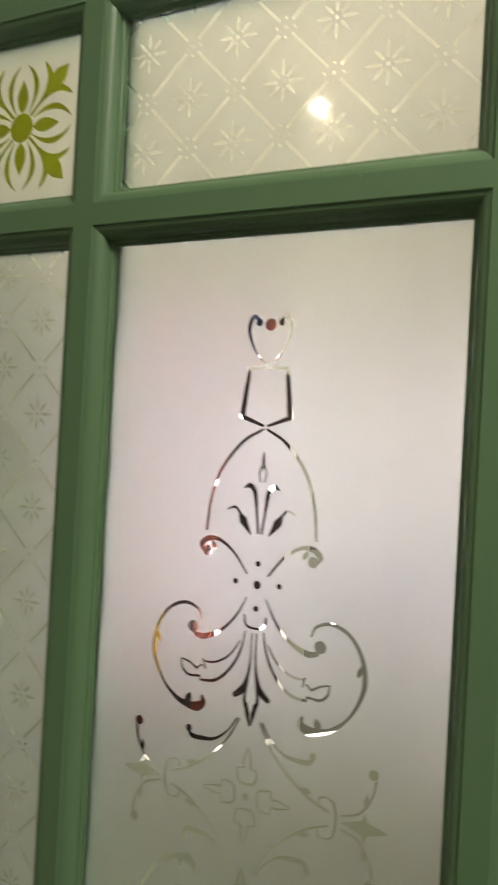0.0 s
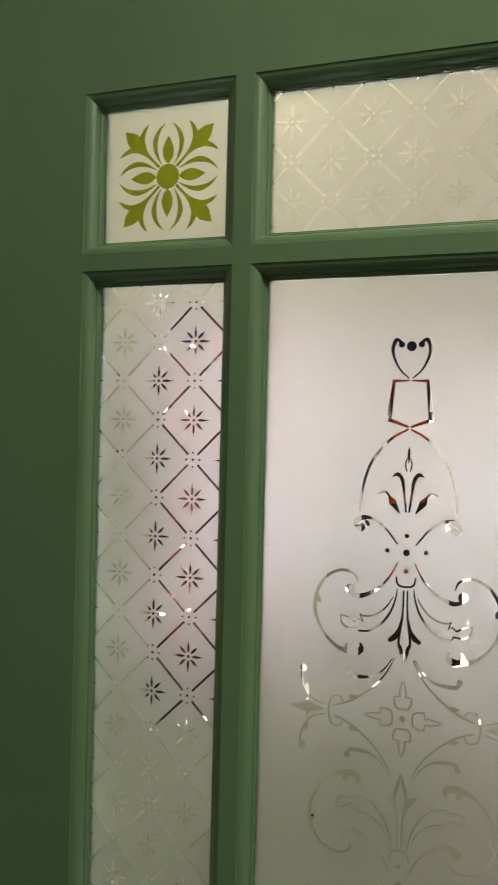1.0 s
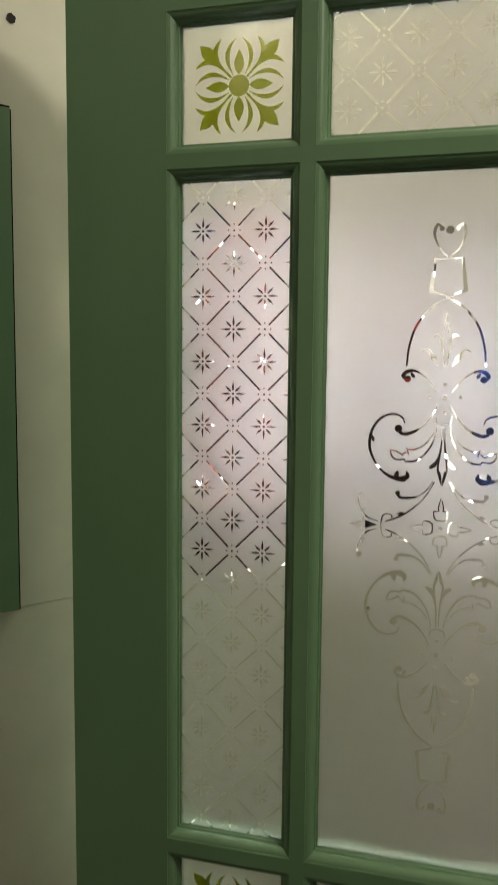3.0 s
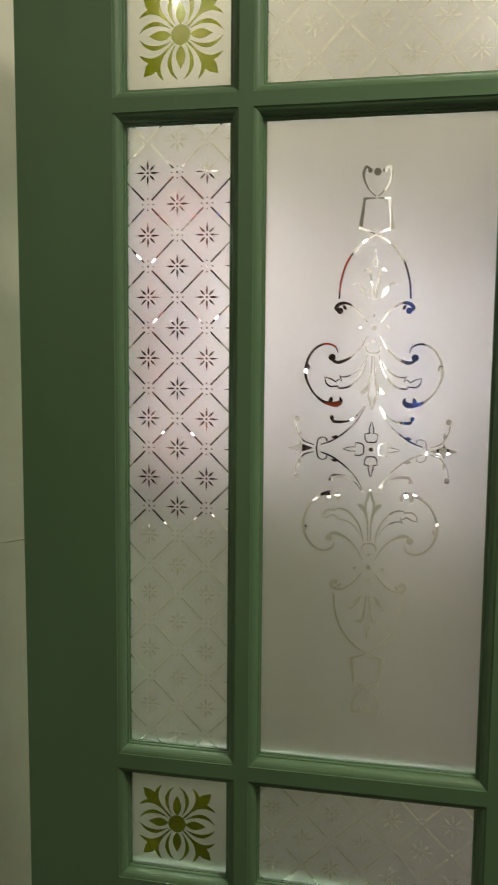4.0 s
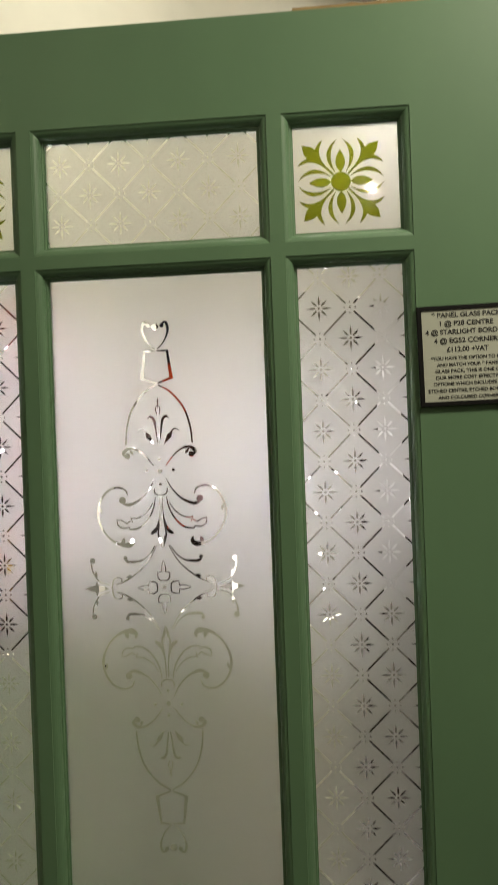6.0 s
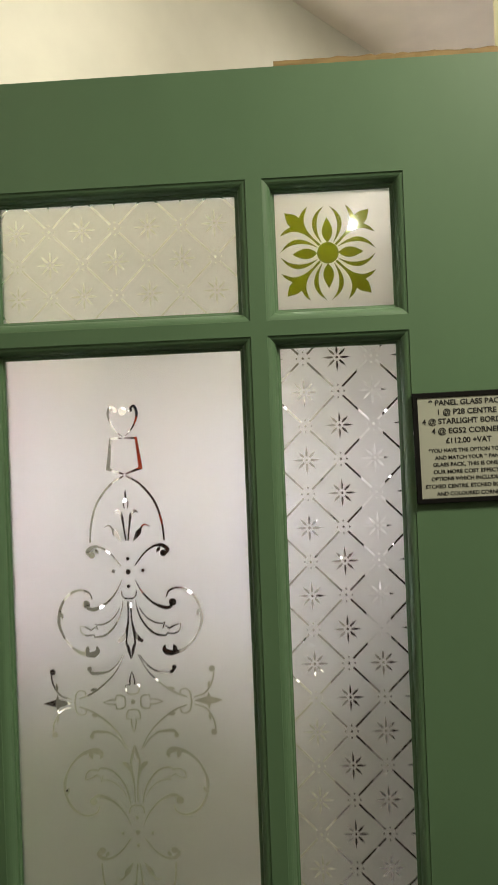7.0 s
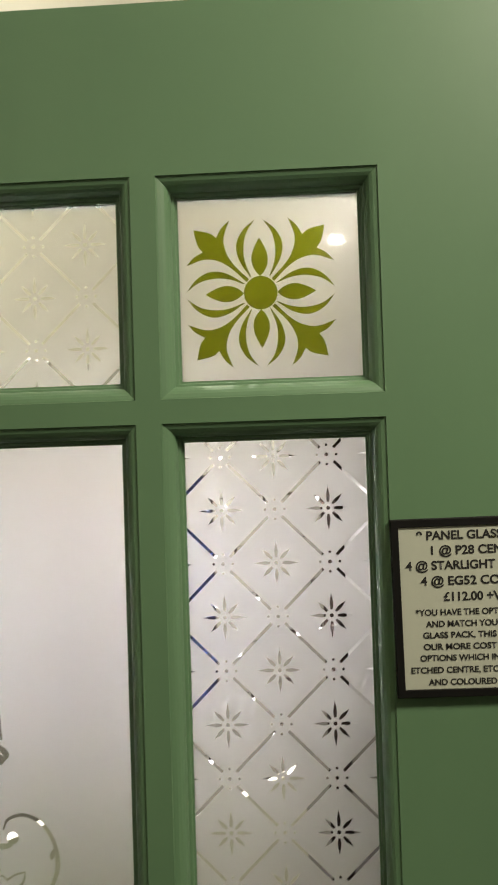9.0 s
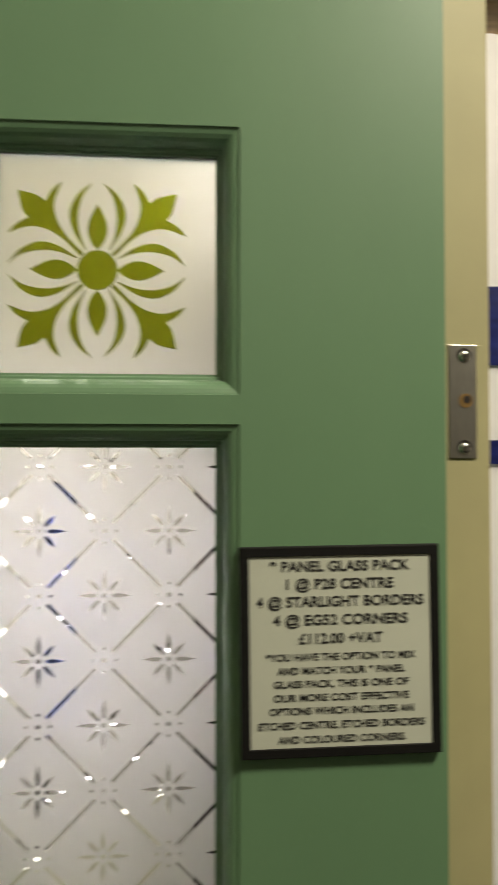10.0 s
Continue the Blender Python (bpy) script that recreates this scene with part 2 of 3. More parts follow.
def scroll_ornament():
    """The etched centre design: one quarter of it, mirrored across and up and down."""
    q = [
        stroke([(7, 312), (12.5, 315.5), (15.5, 308), (13.5, 299), (8.5, 290), (1.5, 283.5)], [2, 3.2, 3, 2, 1.4, 1.2]),
        disc(8.2, 311.6, 2.6),
        stroke([(1.0, 281.6), (14, 281.2)], [1.2, 2.6], False),
        stroke([(13.6, 282.4), (17.6, 248)], [2.6, 4.4], False),
        stroke([(19, 249.5), (1, 243)], [3.4, 1.8], False),
        stroke([(1, 241.2), (16, 232), (31, 213), (38, 191), (40, 171)], [1.6, 2.2, 2.4, 2.2, 1.8]),
        stroke([(13, 201.5), (9, 203.5), (5, 199), (3, 186), (1.2, 172)], [0.8, 3.4, 3.2, 1.8, 1.6]),
        stroke([(25, 186.5), (19, 188.5), (14.5, 184)], [0.8, 1.8, 1.8]),
        stroke([(15.5, 185), (12.5, 180), (6.5, 171)], [1.6, 6.2, 0.8]),
        stroke([(1.4, 206), (2.6, 212), (1.3, 217)], [1.0, 1.2, 0.8]),
        disc(38.6, 157.6, 3.6),
        stroke([(40.5, 156), (43.2, 161), (38, 165.8), (29, 165.4), (18, 158), (7.5, 145)], [1.2, 4.4, 4.0, 2.4, 1.7, 1.2]),
        lens((31.5, 158.6), (35.5, 164.8), 3.6),
        disc(16, 139.5, 1.9),
        stroke([(7, 130), (14, 117), (25, 105.5), (38, 99.5), (46, 101)], [0.8, 1.6, 2.4, 4.2, 3.0]),
        disc(46.6, 105, 4.1),
        stroke([(40, 110.5), (43.5, 117.5), (54, 120.4), (66, 115), (74.5, 102.5), (77, 87), (73.4, 74), (66, 62.4), (55.5, 54), (46, 51.6)], [1.0, 2.0, 2.4, 2.6, 2.8, 3.4, 2.4, 2.0, 3.4, 5.4]),
        stroke([(48, 51.6), (40.5, 51.4), (36, 55), (37, 60)], [5, 6.6, 5, 1.4]),
        lens((48.5, 52), (46, 60.5), 5),
        lens((72.5, 90), (74.5, 98), 3.4),
        stroke([(8, 118.5), (7.2, 113), (4, 110.4), (0, 110.0)], [1.2, 1.6, 1.6, 1.6]),
        stroke([(10, 101), (15, 93), (21, 87.2), (28.7, 83.4), (35.8, 82.8)], [0.8, 1.2, 1.5, 1.5, 1.3]),
        stroke([(35.4, 82.8), (37.6, 85), (35.2, 77.6), (38.4, 80.2), (42, 77.2), (48.1, 80.7), (54.6, 82.2)], [1.0, 1.1, 1.4, 1.3, 1.8, 1.5, 0.8], False),
        stroke([(54.4, 82), (53, 75.6), (47.8, 71.8), (39.4, 72.4)], [0.8, 1.6, 1.8, 1.5], steps=5),
        stroke([(39.6, 72.8), (38.6, 69.5)], [1.2, 1.2], False),
        stroke([(38.8, 69.8), (28.7, 71.1), (19.9, 77.3), (12.1, 88.3), (8.0, 100), (6.8, 108)], [1.6, 2.2, 2.1, 1.8, 1.3, 0.9]),
        stroke([(1.5, 107), (1.9, 88), (4.2, 75), (8.0, 68), (12.2, 64.8)], [1.3, 1.6, 3.0, 5.0, 3.6]),
        disc(11.9, 65.0, 1.9),
        stroke([(2.8, 76), (4.8, 64), (3.4, 58)], [1.0, 2.2, 2.6]),
        stroke([(3.6, 61), (2.0, 54), (0.4, 46)], [2.6, 3.2, 0.8], False),
        stroke([(9.2, 50), (16, 40), (26, 32.6), (38, 31)], [0.9, 1.2, 2.0, 3.6]),
        stroke([(36, 31), (43, 31.6), (46.8, 36)], [3.0, 3.6, 1.6]),
        disc(45.6, 36, 2.5),
        stroke([(7.4, 50), (17, 33), (30, 19.6), (44.5, 9.6), (58, 4.2)], [0.9, 1.2, 1.7, 2.0, 1.3]),
        lens((37, 13.6), (46, 13.2), 4.4),
        stroke([(66, 4), (78, 8.4), (85.6, 20), (87.6, 30)], [1.0, 1.7, 1.7, 1.8]),
        disc(85.8, 33.4, 3.3),
        lens((81.4, 13), (82.4, 21.5), 2.8),
        stroke([(56, 13.2), (61, 10), (63, 0)], [1.0, 1.6, 1.8]),
        stroke([(56, 13.2), (51.5, 11.5), (51, 8)], [1.0, 1.4, 1.2]),
        stroke([(0.4, 32), (2.6, 22.5), (2.0, 18.8)], [0.8, 1.4, 1.3]),
        stroke([(1.8, 18.8), (7.4, 17.8), (7.0, 12.0), (4.8, 8.6), (0, 8.2)], [1.2, 1.4, 1.6, 1.6, 1.5], False),
        stroke([(32, 0.4), (22.5, 2.6), (18.8, 2.0)], [0.8, 1.4, 1.3]),
        stroke([(18.8, 1.8), (17.8, 7.4), (12.0, 7.0), (8.6, 4.8), (8.2, 0)], [1.2, 1.4, 1.6, 1.6, 1.5], False),
    ]
    out = [p * np.array([a, b]) for p in q for a in (1, -1) for b in (1, -1)]
    for b in (1, -1):
        out += [p * np.array([1, b]) for p in (disc(0, 310, 4.2), disc(0, 152.5, 1.9), disc(0, 138.5, 2.8), disc(0, 123, 1.9), lens((0, 226.5), (0, 212), 2.2))]
    half = [(97, 0), (87, 3.2), (83.4, 4.0), (81.4, 9.4), (79.8, 4.6), (66, 0)]
    dart = np.array(half + [(x, -z) for x, z in half[-2:0:-1]], float)
    return out + [disc(0, 0, 2.4), dart, dart * np.array([-1, 1])]


def starlight(x0, x1, z0, z1, sx, sz, pitch=35.8):
    """Stars and dotted nodes on a lattice of diagonal lines, for a pane of that size; a star stands at (sx, sz)."""
    out = []
    for i in range(int((x0 - sx) // pitch) - 1, int((x1 - sx) // pitch) + 3):
        for j in range(int((z0 - sz) // pitch) - 1, int((z1 - sz) // pitch) + 3):
            c = np.array([sx + i * pitch, sz + j * pitch])
            new_ones = []
            if (i + j) % 2 == 0:
                new_ones.append(disc(*c, 1.4, 10))
                for k in range(8):
                    r = 15.2 if k % 2 == 0 else 13.4
                    new_ones.append(turned(np.array([(4.0, -0.8), (8.0, -1.25), (r, 0), (8.0, 1.25), (4.0, 0.8)]), 45 * k, c))
            else:
                new_ones.append(disc(*c, 1.3, 10))
                new_ones += [disc(*(c + np.array(o)), 0.95, 8) for o in ((6.5, 0), (-6.5, 0), (0, 6.5), (0, -6.5))]
                for s in (1, -1):
                    a, b = c + 4.6 * np.array([1, s]), c + (pitch - 4.6) * np.array([1, s])
                    new_ones.append(stroke([a, b], [2.0, 2.0], False))
            out += [p for p in new_ones if p[:, 0].max() > x0 and p[:, 0].min() < x1 and p[:, 1].max() > z0 and p[:, 1].min() < z1]
    return out


def flower_corner():
    """Round boss, four lens petals in pairs of crescents, four three-pronged corner leaves."""
    out = [disc(0, 0, 11.4, 36)]
    for k in range(4):
        out.append(turned(lens((0, 11.2), (0, 37.6), 11.2), 90 * k))
        for s in (1, -1):
            outer = curve([(-6.4, 10.4), (-13.6, 22), (-15.6, 33), (-11, 43), (-2.6, 50)])
            inner = curve([(-2.6, 50), (-8.6, 41), (-10.8, 30), (-9.6, 20), (-6.0, 10.8)])
            out.append(turned(np.concatenate([outer, inner[1:-1]]) * np.array([s, 1]), 90 * k))
        half = np.concatenate([curve([(-9.4, 7.6), (-19, 17), (-28, 22.5), (-38, 24), (-50, 20)]), curve([(-50, 20), (-45, 25.5), (-38.6, 29.2)])[1:], curve([(-38.6, 29.2), (-42, 34), (-44.4, 44.4)])[1:]])
        out.append(turned(np.concatenate([half, (half[:, ::-1] * np.array([-1, -1]))[::-1][1:]]), 90 * k))
    return out


def inside(points, poly):
    x, y = points[:, 0], points[:, 1]
    a, b = poly, np.roll(poly, -1, 0)
    hit = np.zeros(len(points), bool)
    for (ax, ay), (bx, by) in zip(a, b):
        if ay != by:
            hit ^= ((ay > y) != (by > y)) & (x < (bx - ax) * (y - ay) / (by - ay) + ax)
    return hit


def cut_sheet(rect, polys):
    """Triangulates the rectangle with the outlines cut into it: vertices, the faces outside of the outlines, and those inside."""
    from mathutils import geometry
    x0, x1, z0, z1 = rect
    verts, edges = [Vector(p) for p in ((x0, z0), (x1, z0), (x1, z1), (x0, z1))], [(0, 1), (1, 2), (2, 3), (3, 0)]
    for p in polys:
        n = len(verts)
        verts += [Vector(q) for q in p]
        edges += [(n + i, n + (i + 1) % len(p)) for i in range(len(p))]
    vs, _, faces, *_ = geometry.delaunay_2d_cdt(verts, edges, [], 0, 1e-4)
    v = np.array([tuple(q) for q in vs])
    f = np.array([t for t in faces if len(t) == 3])
    c = v[f].mean(1)
    keep = (c[:, 0] > x0) & (c[:, 0] < x1) & (c[:, 1] > z0) & (c[:, 1] < z1)
    f, c = f[keep], c[keep]
    drawn = np.zeros(len(f), bool)
    for p in polys:
        near = np.flatnonzero((c[:, 0] > p[:, 0].min()) & (c[:, 0] < p[:, 0].max()) & (c[:, 1] > p[:, 1].min()) & (c[:, 1] < p[:, 1].max()))
        if len(near):
            drawn[near] |= inside(c[near], p)
    return v, f[~drawn], f[drawn]


def slab(v, f, y0, y1, cx, cz):
    """A sheet of faces given in millimetres becomes a slab between two depths."""
    used = np.unique(f)
    at = {k: i for i, k in enumerate(used)}
    n = len(used)
    flat = v[used] / 1000 + np.array([cx, cz])
    pts = [(x, y0, z) for x, z in flat] + [(x, y1, z) for x, z in flat]
    faces, rim = [], {}
    for t in f:
        a = [at[k] for k in t]
        faces += [tuple(a), tuple(k + n for k in reversed(a))]
        for i in range(3):
            e = (a[i], a[(i + 1) % 3])
            if (e[1], e[0]) in rim:
                del rim[(e[1], e[0])]
            else:
                rim[e] = 1
    faces += [(b, a, a + n, b + n) for a, b in rim]
    me = bpy.data.meshes.new("sheet")
    me.from_pydata(pts, [], faces)
    return me


# ---- structure: shop ----
TURNED = pose(-0.579, 0.126, 0, 0, 0, 53)  # the slanting wall behind the door: x along it, y behind its face
SEAM = 1.155
# more bulb rows than the glints show; the extra ones brighten the frosting
STRINGS = [(z, 0.035, s0, s1, pitch, 0.0047) for z in (1.30, 1.40, 1.50, 1.60, 1.69) for s0, s1, pitch in ((0.31, 1.33, 0.061), (1.41, 2.30, 0.071))]
STRINGS += [(1.11, 0.035, 1.01, 1.33, 0.061, 0.0047), (1.20, 0.035, 1.01, 1.33, 0.061, 0.0047), (1.20, 0.035, 1.41, 1.80, 0.071, 0.0047)]
OPENINGS = ((0.284, 0.575, 1.143, 1.758), (0.605, 0.95, 1.143, 1.855), (0.972, 1.372, 1.03, 1.875), (1.372, 2.35, 0.10, 1.885))

floor = part("floor", box(-4, 4.5, -4, 4.5, -0.1, 0.0), FLOOR)
tagged(floor, "dark grey shop floor", "floor", kind="structure")
ceiling = part("ceiling", box(-4, 4.5, -4, 4.5, CEILING, CEILING + 0.1), CEILING_PAINT)
tagged(ceiling, "plain warm cream plastered ceiling", "ceiling", kind="structure")

wall = thing("wall_slanting", "cream painted board wall with a joint and openings", "wall", TURNED, kind="structure")
T = 0.02
boards = [(-3.2, OPENINGS[0][0], SEAM + 0.0012, CEILING), (-3.2, OPENINGS[0][0], 0, SEAM), (OPENINGS[-1][1], 4.2, 0, CEILING)]
for s0, s1, z0, z1 in OPENINGS:
    boards += [(s0, s1, 0, z0), (s0, s1, z1, CEILING)]
boards += [(a[1], b[0], 0, CEILING) for a, b in zip(OPENINGS, OPENINGS[1:]) if b[0] > a[1]]
for s0, s1, z0, z1 in boards:
    b = part("panel", box(s0, s1, 0, T, z0, z1), CREAM, wall)
for s, z in ((0.003, 2.0454), (0.0005, 1.9494), (0.665, 1.882), (0.226, 1.637), (0.236, 1.538), (0.214, 1.181)):
    bm = rod(0.0062, 0.003, pose(0, 0, 0, 90), 16)
    for v in bm.verts:
        v.co *= random.uniform(0.8, 1.12)
    part("screw_hole", bm, HOLE, wall, "dark ragged screw hole", pose(s, -0.0004, z))

# unseen walls that close the shop, dull so little light comes back
tagged(part("wall_south", box(-4, 4.5, -3.6, -3.5, 0, CEILING), SHOP), "unseen shop wall, kept dark to bounce less light", "wall", kind="structure")
tagged(part("wall_east", box(2.6, 2.7, -3.5, 4.5, 0, CEILING), SHOP), "unseen shop wall, kept dark to bounce less light", "wall", kind="structure")
tagged(part("wall_west", box(-3.4, -3.3, -3.5, 4.5, 0, CEILING), SHOP), "unseen shop wall, kept dark to bounce less light", "wall", kind="structure")

# showroom behind the openings
tagged(part("wall_showroom", box(-0.4, 4.2, 1.9, 2.0, 0, CEILING), GREY, m=TURNED), "plain grey wall of the showroom behind", "wall", kind="structure")
tagged(part("wall_showroom_end", box(-0.45, -0.4, T + 0.002, 1.9, 0, CEILING), GREY, m=TURNED), "plain grey end wall of the showroom", "wall", kind="structure")
tagged(part("wall_showroom_far", box(4.2, 4.25, T + 0.002, 1.9, 0, CEILING), GREY, m=TURNED), "plain grey end wall of the showroom", "wall", kind="structure")
# added fill without a fixture: sets the brightness behind the clear glass
area_lamp("showroom_fill", TURNED @ look((1.7, 0.6, CEILING - 0.04), (1.7, 0.6, 0)), 1.1, 105, (1.0, 0.97, 0.93), "SQUARE")

O = OPENINGS[3]
for s, w, top in ((1.53, 0.016, O[3]), (1.731, 0.026, 2.075)):
    ob = part("opening_post", box(s - w, s + w, -0.004 if top == O[3] else -0.024, T + 0.02 if top == O[3] else -0.001, O[2], top, 0.003), DARK, m=TURNED)
    tagged(ob, "dark stained upright post in the wall opening", "post", "opening posts", "structure")
for s0, s1 in ((1.547, 1.692), (1.80, O[1] - 0.002)):
    ob = part("opening_pane", box(s0, s1, 0.010, 0.0104, 1.02, O[3] - 0.001), ETCHED, m=TURNED)
    tagged(ob, "white frosted glass pane in the wall opening", "window pane", "opening panes")


def display_panel(s, y, z0, z1, w, mat, label):
    ob = thing("display_panel", label, "display panel", TURNED @ pose(s, y, 0))
    part("board", box(-w / 2, w / 2, 0, 0.012, z0, z1, 0.002), mat, ob)
    part("stand", box(-0.012, 0.012, 0.012, 0.03, 0, z0 + 0.05, 0.002), DARK, ob, "dark upright")
    part("foot", box(-0.10, 0.10, -0.08, 0.12, 0.0, 0.012, 0.003), DARK, ob, "flat dark foot")


for s, y, z0, z1, w, mat, label in ((0.68, 0.52, 0.95, 1.72, 0.46, DARK, "dark brown panel on a stand"), (0.67, 0.50, 1.74, 1.88, 0.10, MATT_BLUE, "navy blue panel on a stand"),
                                    (1.33, 0.50, 1.20, 1.42, 0.07, RED, "brick red panel on a stand"),
                                    (1.24, 0.50, 1.05, 1.60, 0.05, DARK, "dark brown panel on a stand"), (1.27, 0.62, 1.52, 1.66, 0.06, RED, "brick red panel on a stand"),
                                    (1.62, 0.60, 1.0, 1.25, 0.10, DARK, "dark brown panel on a stand"), (2.55, 0.5, 1.0, 1.85, 0.10, DARK, "dark brown panel on a stand")):
    display_panel(s, y, z0, z1, w, mat, label)

tagged(part("partition_board", box(1.48, 4.15, 0.95, 0.97, 0, 1.93, 0.002), PALE, m=TURNED), "plain grey partition board in the showroom", "partition", kind="structure")

leaded = thing("leaded_panel", "small leaded red, navy and brown glass panel hanging in an opening", "glass panel", TURNED @ pose(0.79, 0.010, 0))
for z0, z1, mat, label in ((1.672, 1.790, NAVY_GLASS, "navy blue glass"), (1.566, 1.669, RED_GLASS, "bright red glass"), (1.475, 1.563, BROWN_GLASS, "dark brown glass"),
                           (1.452, 1.472, RED_GLASS, "bright red glass"), (1.345, 1.449, BROWN_GLASS, "dark brown glass"), (1.322, 1.342, RED_GLASS, "bright red glass"), (1.19, 1.319, BROWN_GLASS, "dark brown glass")):
    part("glass_piece", box(-0.043, 0.043, -0.002, 0.002, z0, z1), mat, leaded, label)
for x in (-0.045, 0.045):
    part("lead_edge", box(x - 0.002, x + 0.002, -0.004, 0.004, 1.188, 1.792, 0.001), DARK, leaded, "dark lead edge")
    part("wire", rod(0.0008, 0.066, pose(x, 0, 1.823), 6), DARK, leaded, "thin hanging wire")
for z in (1.189, 1.3205, 1.3435, 1.4505, 1.4735, 1.5645, 1.6705, 1.791):
    part("lead_strip", box(-0.043, 0.043, -0.0035, 0.0035, z - 0.0014, z + 0.0014), DARK, leaded, "dark lead strip")

def hung_panel(label, depth, z_top, pieces):
    """Leaded pieces that hang behind an opening from two hooks in the back of the wall; each piece is s0, s1, z0, z1, glass, label."""
    left, right = min(p[0] for p in pieces), max(p[1] for p in pieces)
    ob = thing("leaded_panel", label, "glass panel", TURNED @ pose((left + right) / 2, depth, 0))
    mid = (left + right) / 2
    for s0, s1, z0, z1, mat, text in pieces:
        g = 0.0014
        part("glass_piece", box(s0 - mid + g, s1 - mid - g, -0.002, 0.002, z0 + g, z1 - g), mat, ob, text)
        for x0, x1, y0, y1 in ((s0 - g, s0 + g, z0 - g, z1 + g), (s1 - g, s1 + g, z0 - g, z1 + g), (s0 + g, s1 - g, z0 - g, z0 + g), (s0 + g, s1 - g, z1 - g, z1 + g)):
            part("lead_strip", box(x0 - mid, x1 - mid, -0.0034, 0.0034, y0, y1), DARK, ob)
    for x in (left - mid + 0.01, right - mid - 0.01):
        part("wire", rod(0.0008, z_top - max(p[3] for p in pieces), pose(x, 0, (z_top + max(p[3] for p in pieces)) / 2), 6), DARK, ob, "thin hanging wire")
        part("hook", box(x - 0.003, x + 0.003, T + 0.0005 - depth, 0.003, z_top - 0.003, z_top + 0.003), DARK, ob, "small dark hook")


hung_panel("leaded navy, red, amber and brown glass panel hanging behind an opening", 0.06, 1.80,
           ((0.345, 0.395, 1.700, 1.765, NAVY_GLASS, "navy blue glass"), (0.345, 0.395, 1.36, 1.700, BROWN_GLASS, "dark brown glass"), (0.345, 0.395, 1.17, 1.36, BROWN_GLASS, "dark brown glass"),
            (0.395, 0.50, 1.680, 1.765, DEEP_RED_GLASS, "deep red glass"), (0.50, 0.542, 1.690, 1.765, NAVY_GLASS, "navy blue glass"), (0.542, 0.572, 1.690, 1.765, DEEP_RED_GLASS, "deep red glass"),
            (0.395, 0.412, 1.22, 1.36, AMBER_GLASS, "amber yellow glass"), (0.455, 0.50, 1.42, 1.680, BROWN_GLASS, "dark brown glass"), (0.455, 0.50, 1.17, 1.42, BROWN_GLASS, "dark brown glass")))
hung_panel("narrow leaded navy blue glass panel hanging behind an opening", 0.06, 1.90,
           ((1.085, 1.165, 1.42, 1.66, NAVY_GLASS, "navy blue glass"), (1.085, 1.165, 1.20, 1.42, NAVY_GLASS, "navy blue glass")))


def light_string(z, depth, s0, s1, pitch, r):
    """Small round bulbs along a thin wire that is strung behind the openings."""
    ob = thing("string_light", "string of small glowing white bulbs on a thin wire", "string light", TURNED @ pose(0, depth, z), "showroom string lights")
    part("wire", rod(0.0012, s1 - s0 + 0.06, pose((s0 + s1) / 2, 0, r + 0.009, 0, 90, 0), 6), DARK, ob, "thin dark wire")
    for x in (s0 - 0.03, s1 + 0.03):
        part("hook", box(x - 0.003, x + 0.003, T + 0.0005 - depth, 0.003, r + 0.006, r + 0.012), DARK, ob, "small dark hook")
    for k in range(int((s1 - s0) / pitch) + 1):
        x, dz = s0 + pitch * k + random.uniform(-0.02, 0.02), random.uniform(-0.006, 0.006)
        q = r * random.uniform(0.9, 1.1)
        part("bulb", ball(q, x, 0, dz, 12), BULB, ob, smooth=True)
        part("socket", rod(0.003, 0.008 + r - dz - q, pose(x, 0, (dz + q + r + 0.008) / 2), 10), DARK, ob)


for z, depth, s0, s1, pitch, r in STRINGS:
    light_string(z, depth, s0, s1, pitch, r)


# ---- the glazed door ----
XL, XR, BOT, TOP, FACE, BACK = -0.424, 0.417, 0.012, 1.991, -0.016, 0.028
COLS = ((-0.305, -0.157), (-0.140, 0.139), (0.156, 0.302))      # openings in the face of the frame
ROWS_Z = ((0.778, 0.924), (0.942, 1.711), (1.727, 1.875))
BEAD = 0.0125

door = thing("glazed_door", "green painted panelled door with nine etched and coloured glass panes, standing on the floor", "door")


def member(name, x0, x1, z0, z1):
    return part(name, box(x0, x1, FACE, BACK, z0, z1), GREEN, door)


member("stile", XL, COLS[0][0], BOT, TOP)
member("stile", COLS[2][1], XR, BOT, TOP)
member("top_rail", COLS[0][0], COLS[2][1], ROWS_Z[2][1], TOP)
member("bottom_rail", COLS[0][0], COLS[2][1], BOT, ROWS_Z[0][0])
for lo, hi in ((ROWS_Z[0][1], ROWS_Z[1][0]), (ROWS_Z[1][1], ROWS_Z[2][0])):
    member("glazing_bar", COLS[0][0], COLS[2][1], lo, hi)
for a, b in ((COLS[0][1], COLS[1][0]), (COLS[1][1], COLS[2][0])):
    for lo, hi in ROWS_Z:
        member("glazing_bar", a, b, lo, hi)

PROFILE = ((0.0, FACE), (0.0003, -0.0150), (0.0015, -0.0147), (0.0035, -0.0140), (0.0055, -0.0127), (0.0072, -0.0108), (0.0084, -0.0084), (0.0089, -0.0062),
           (0.0089, -0.0050), (0.0104, -0.0047), (0.0110, -0.0040), (0.0112, -0.0022), (BEAD, -0.0020), (BEAD, 0.0))


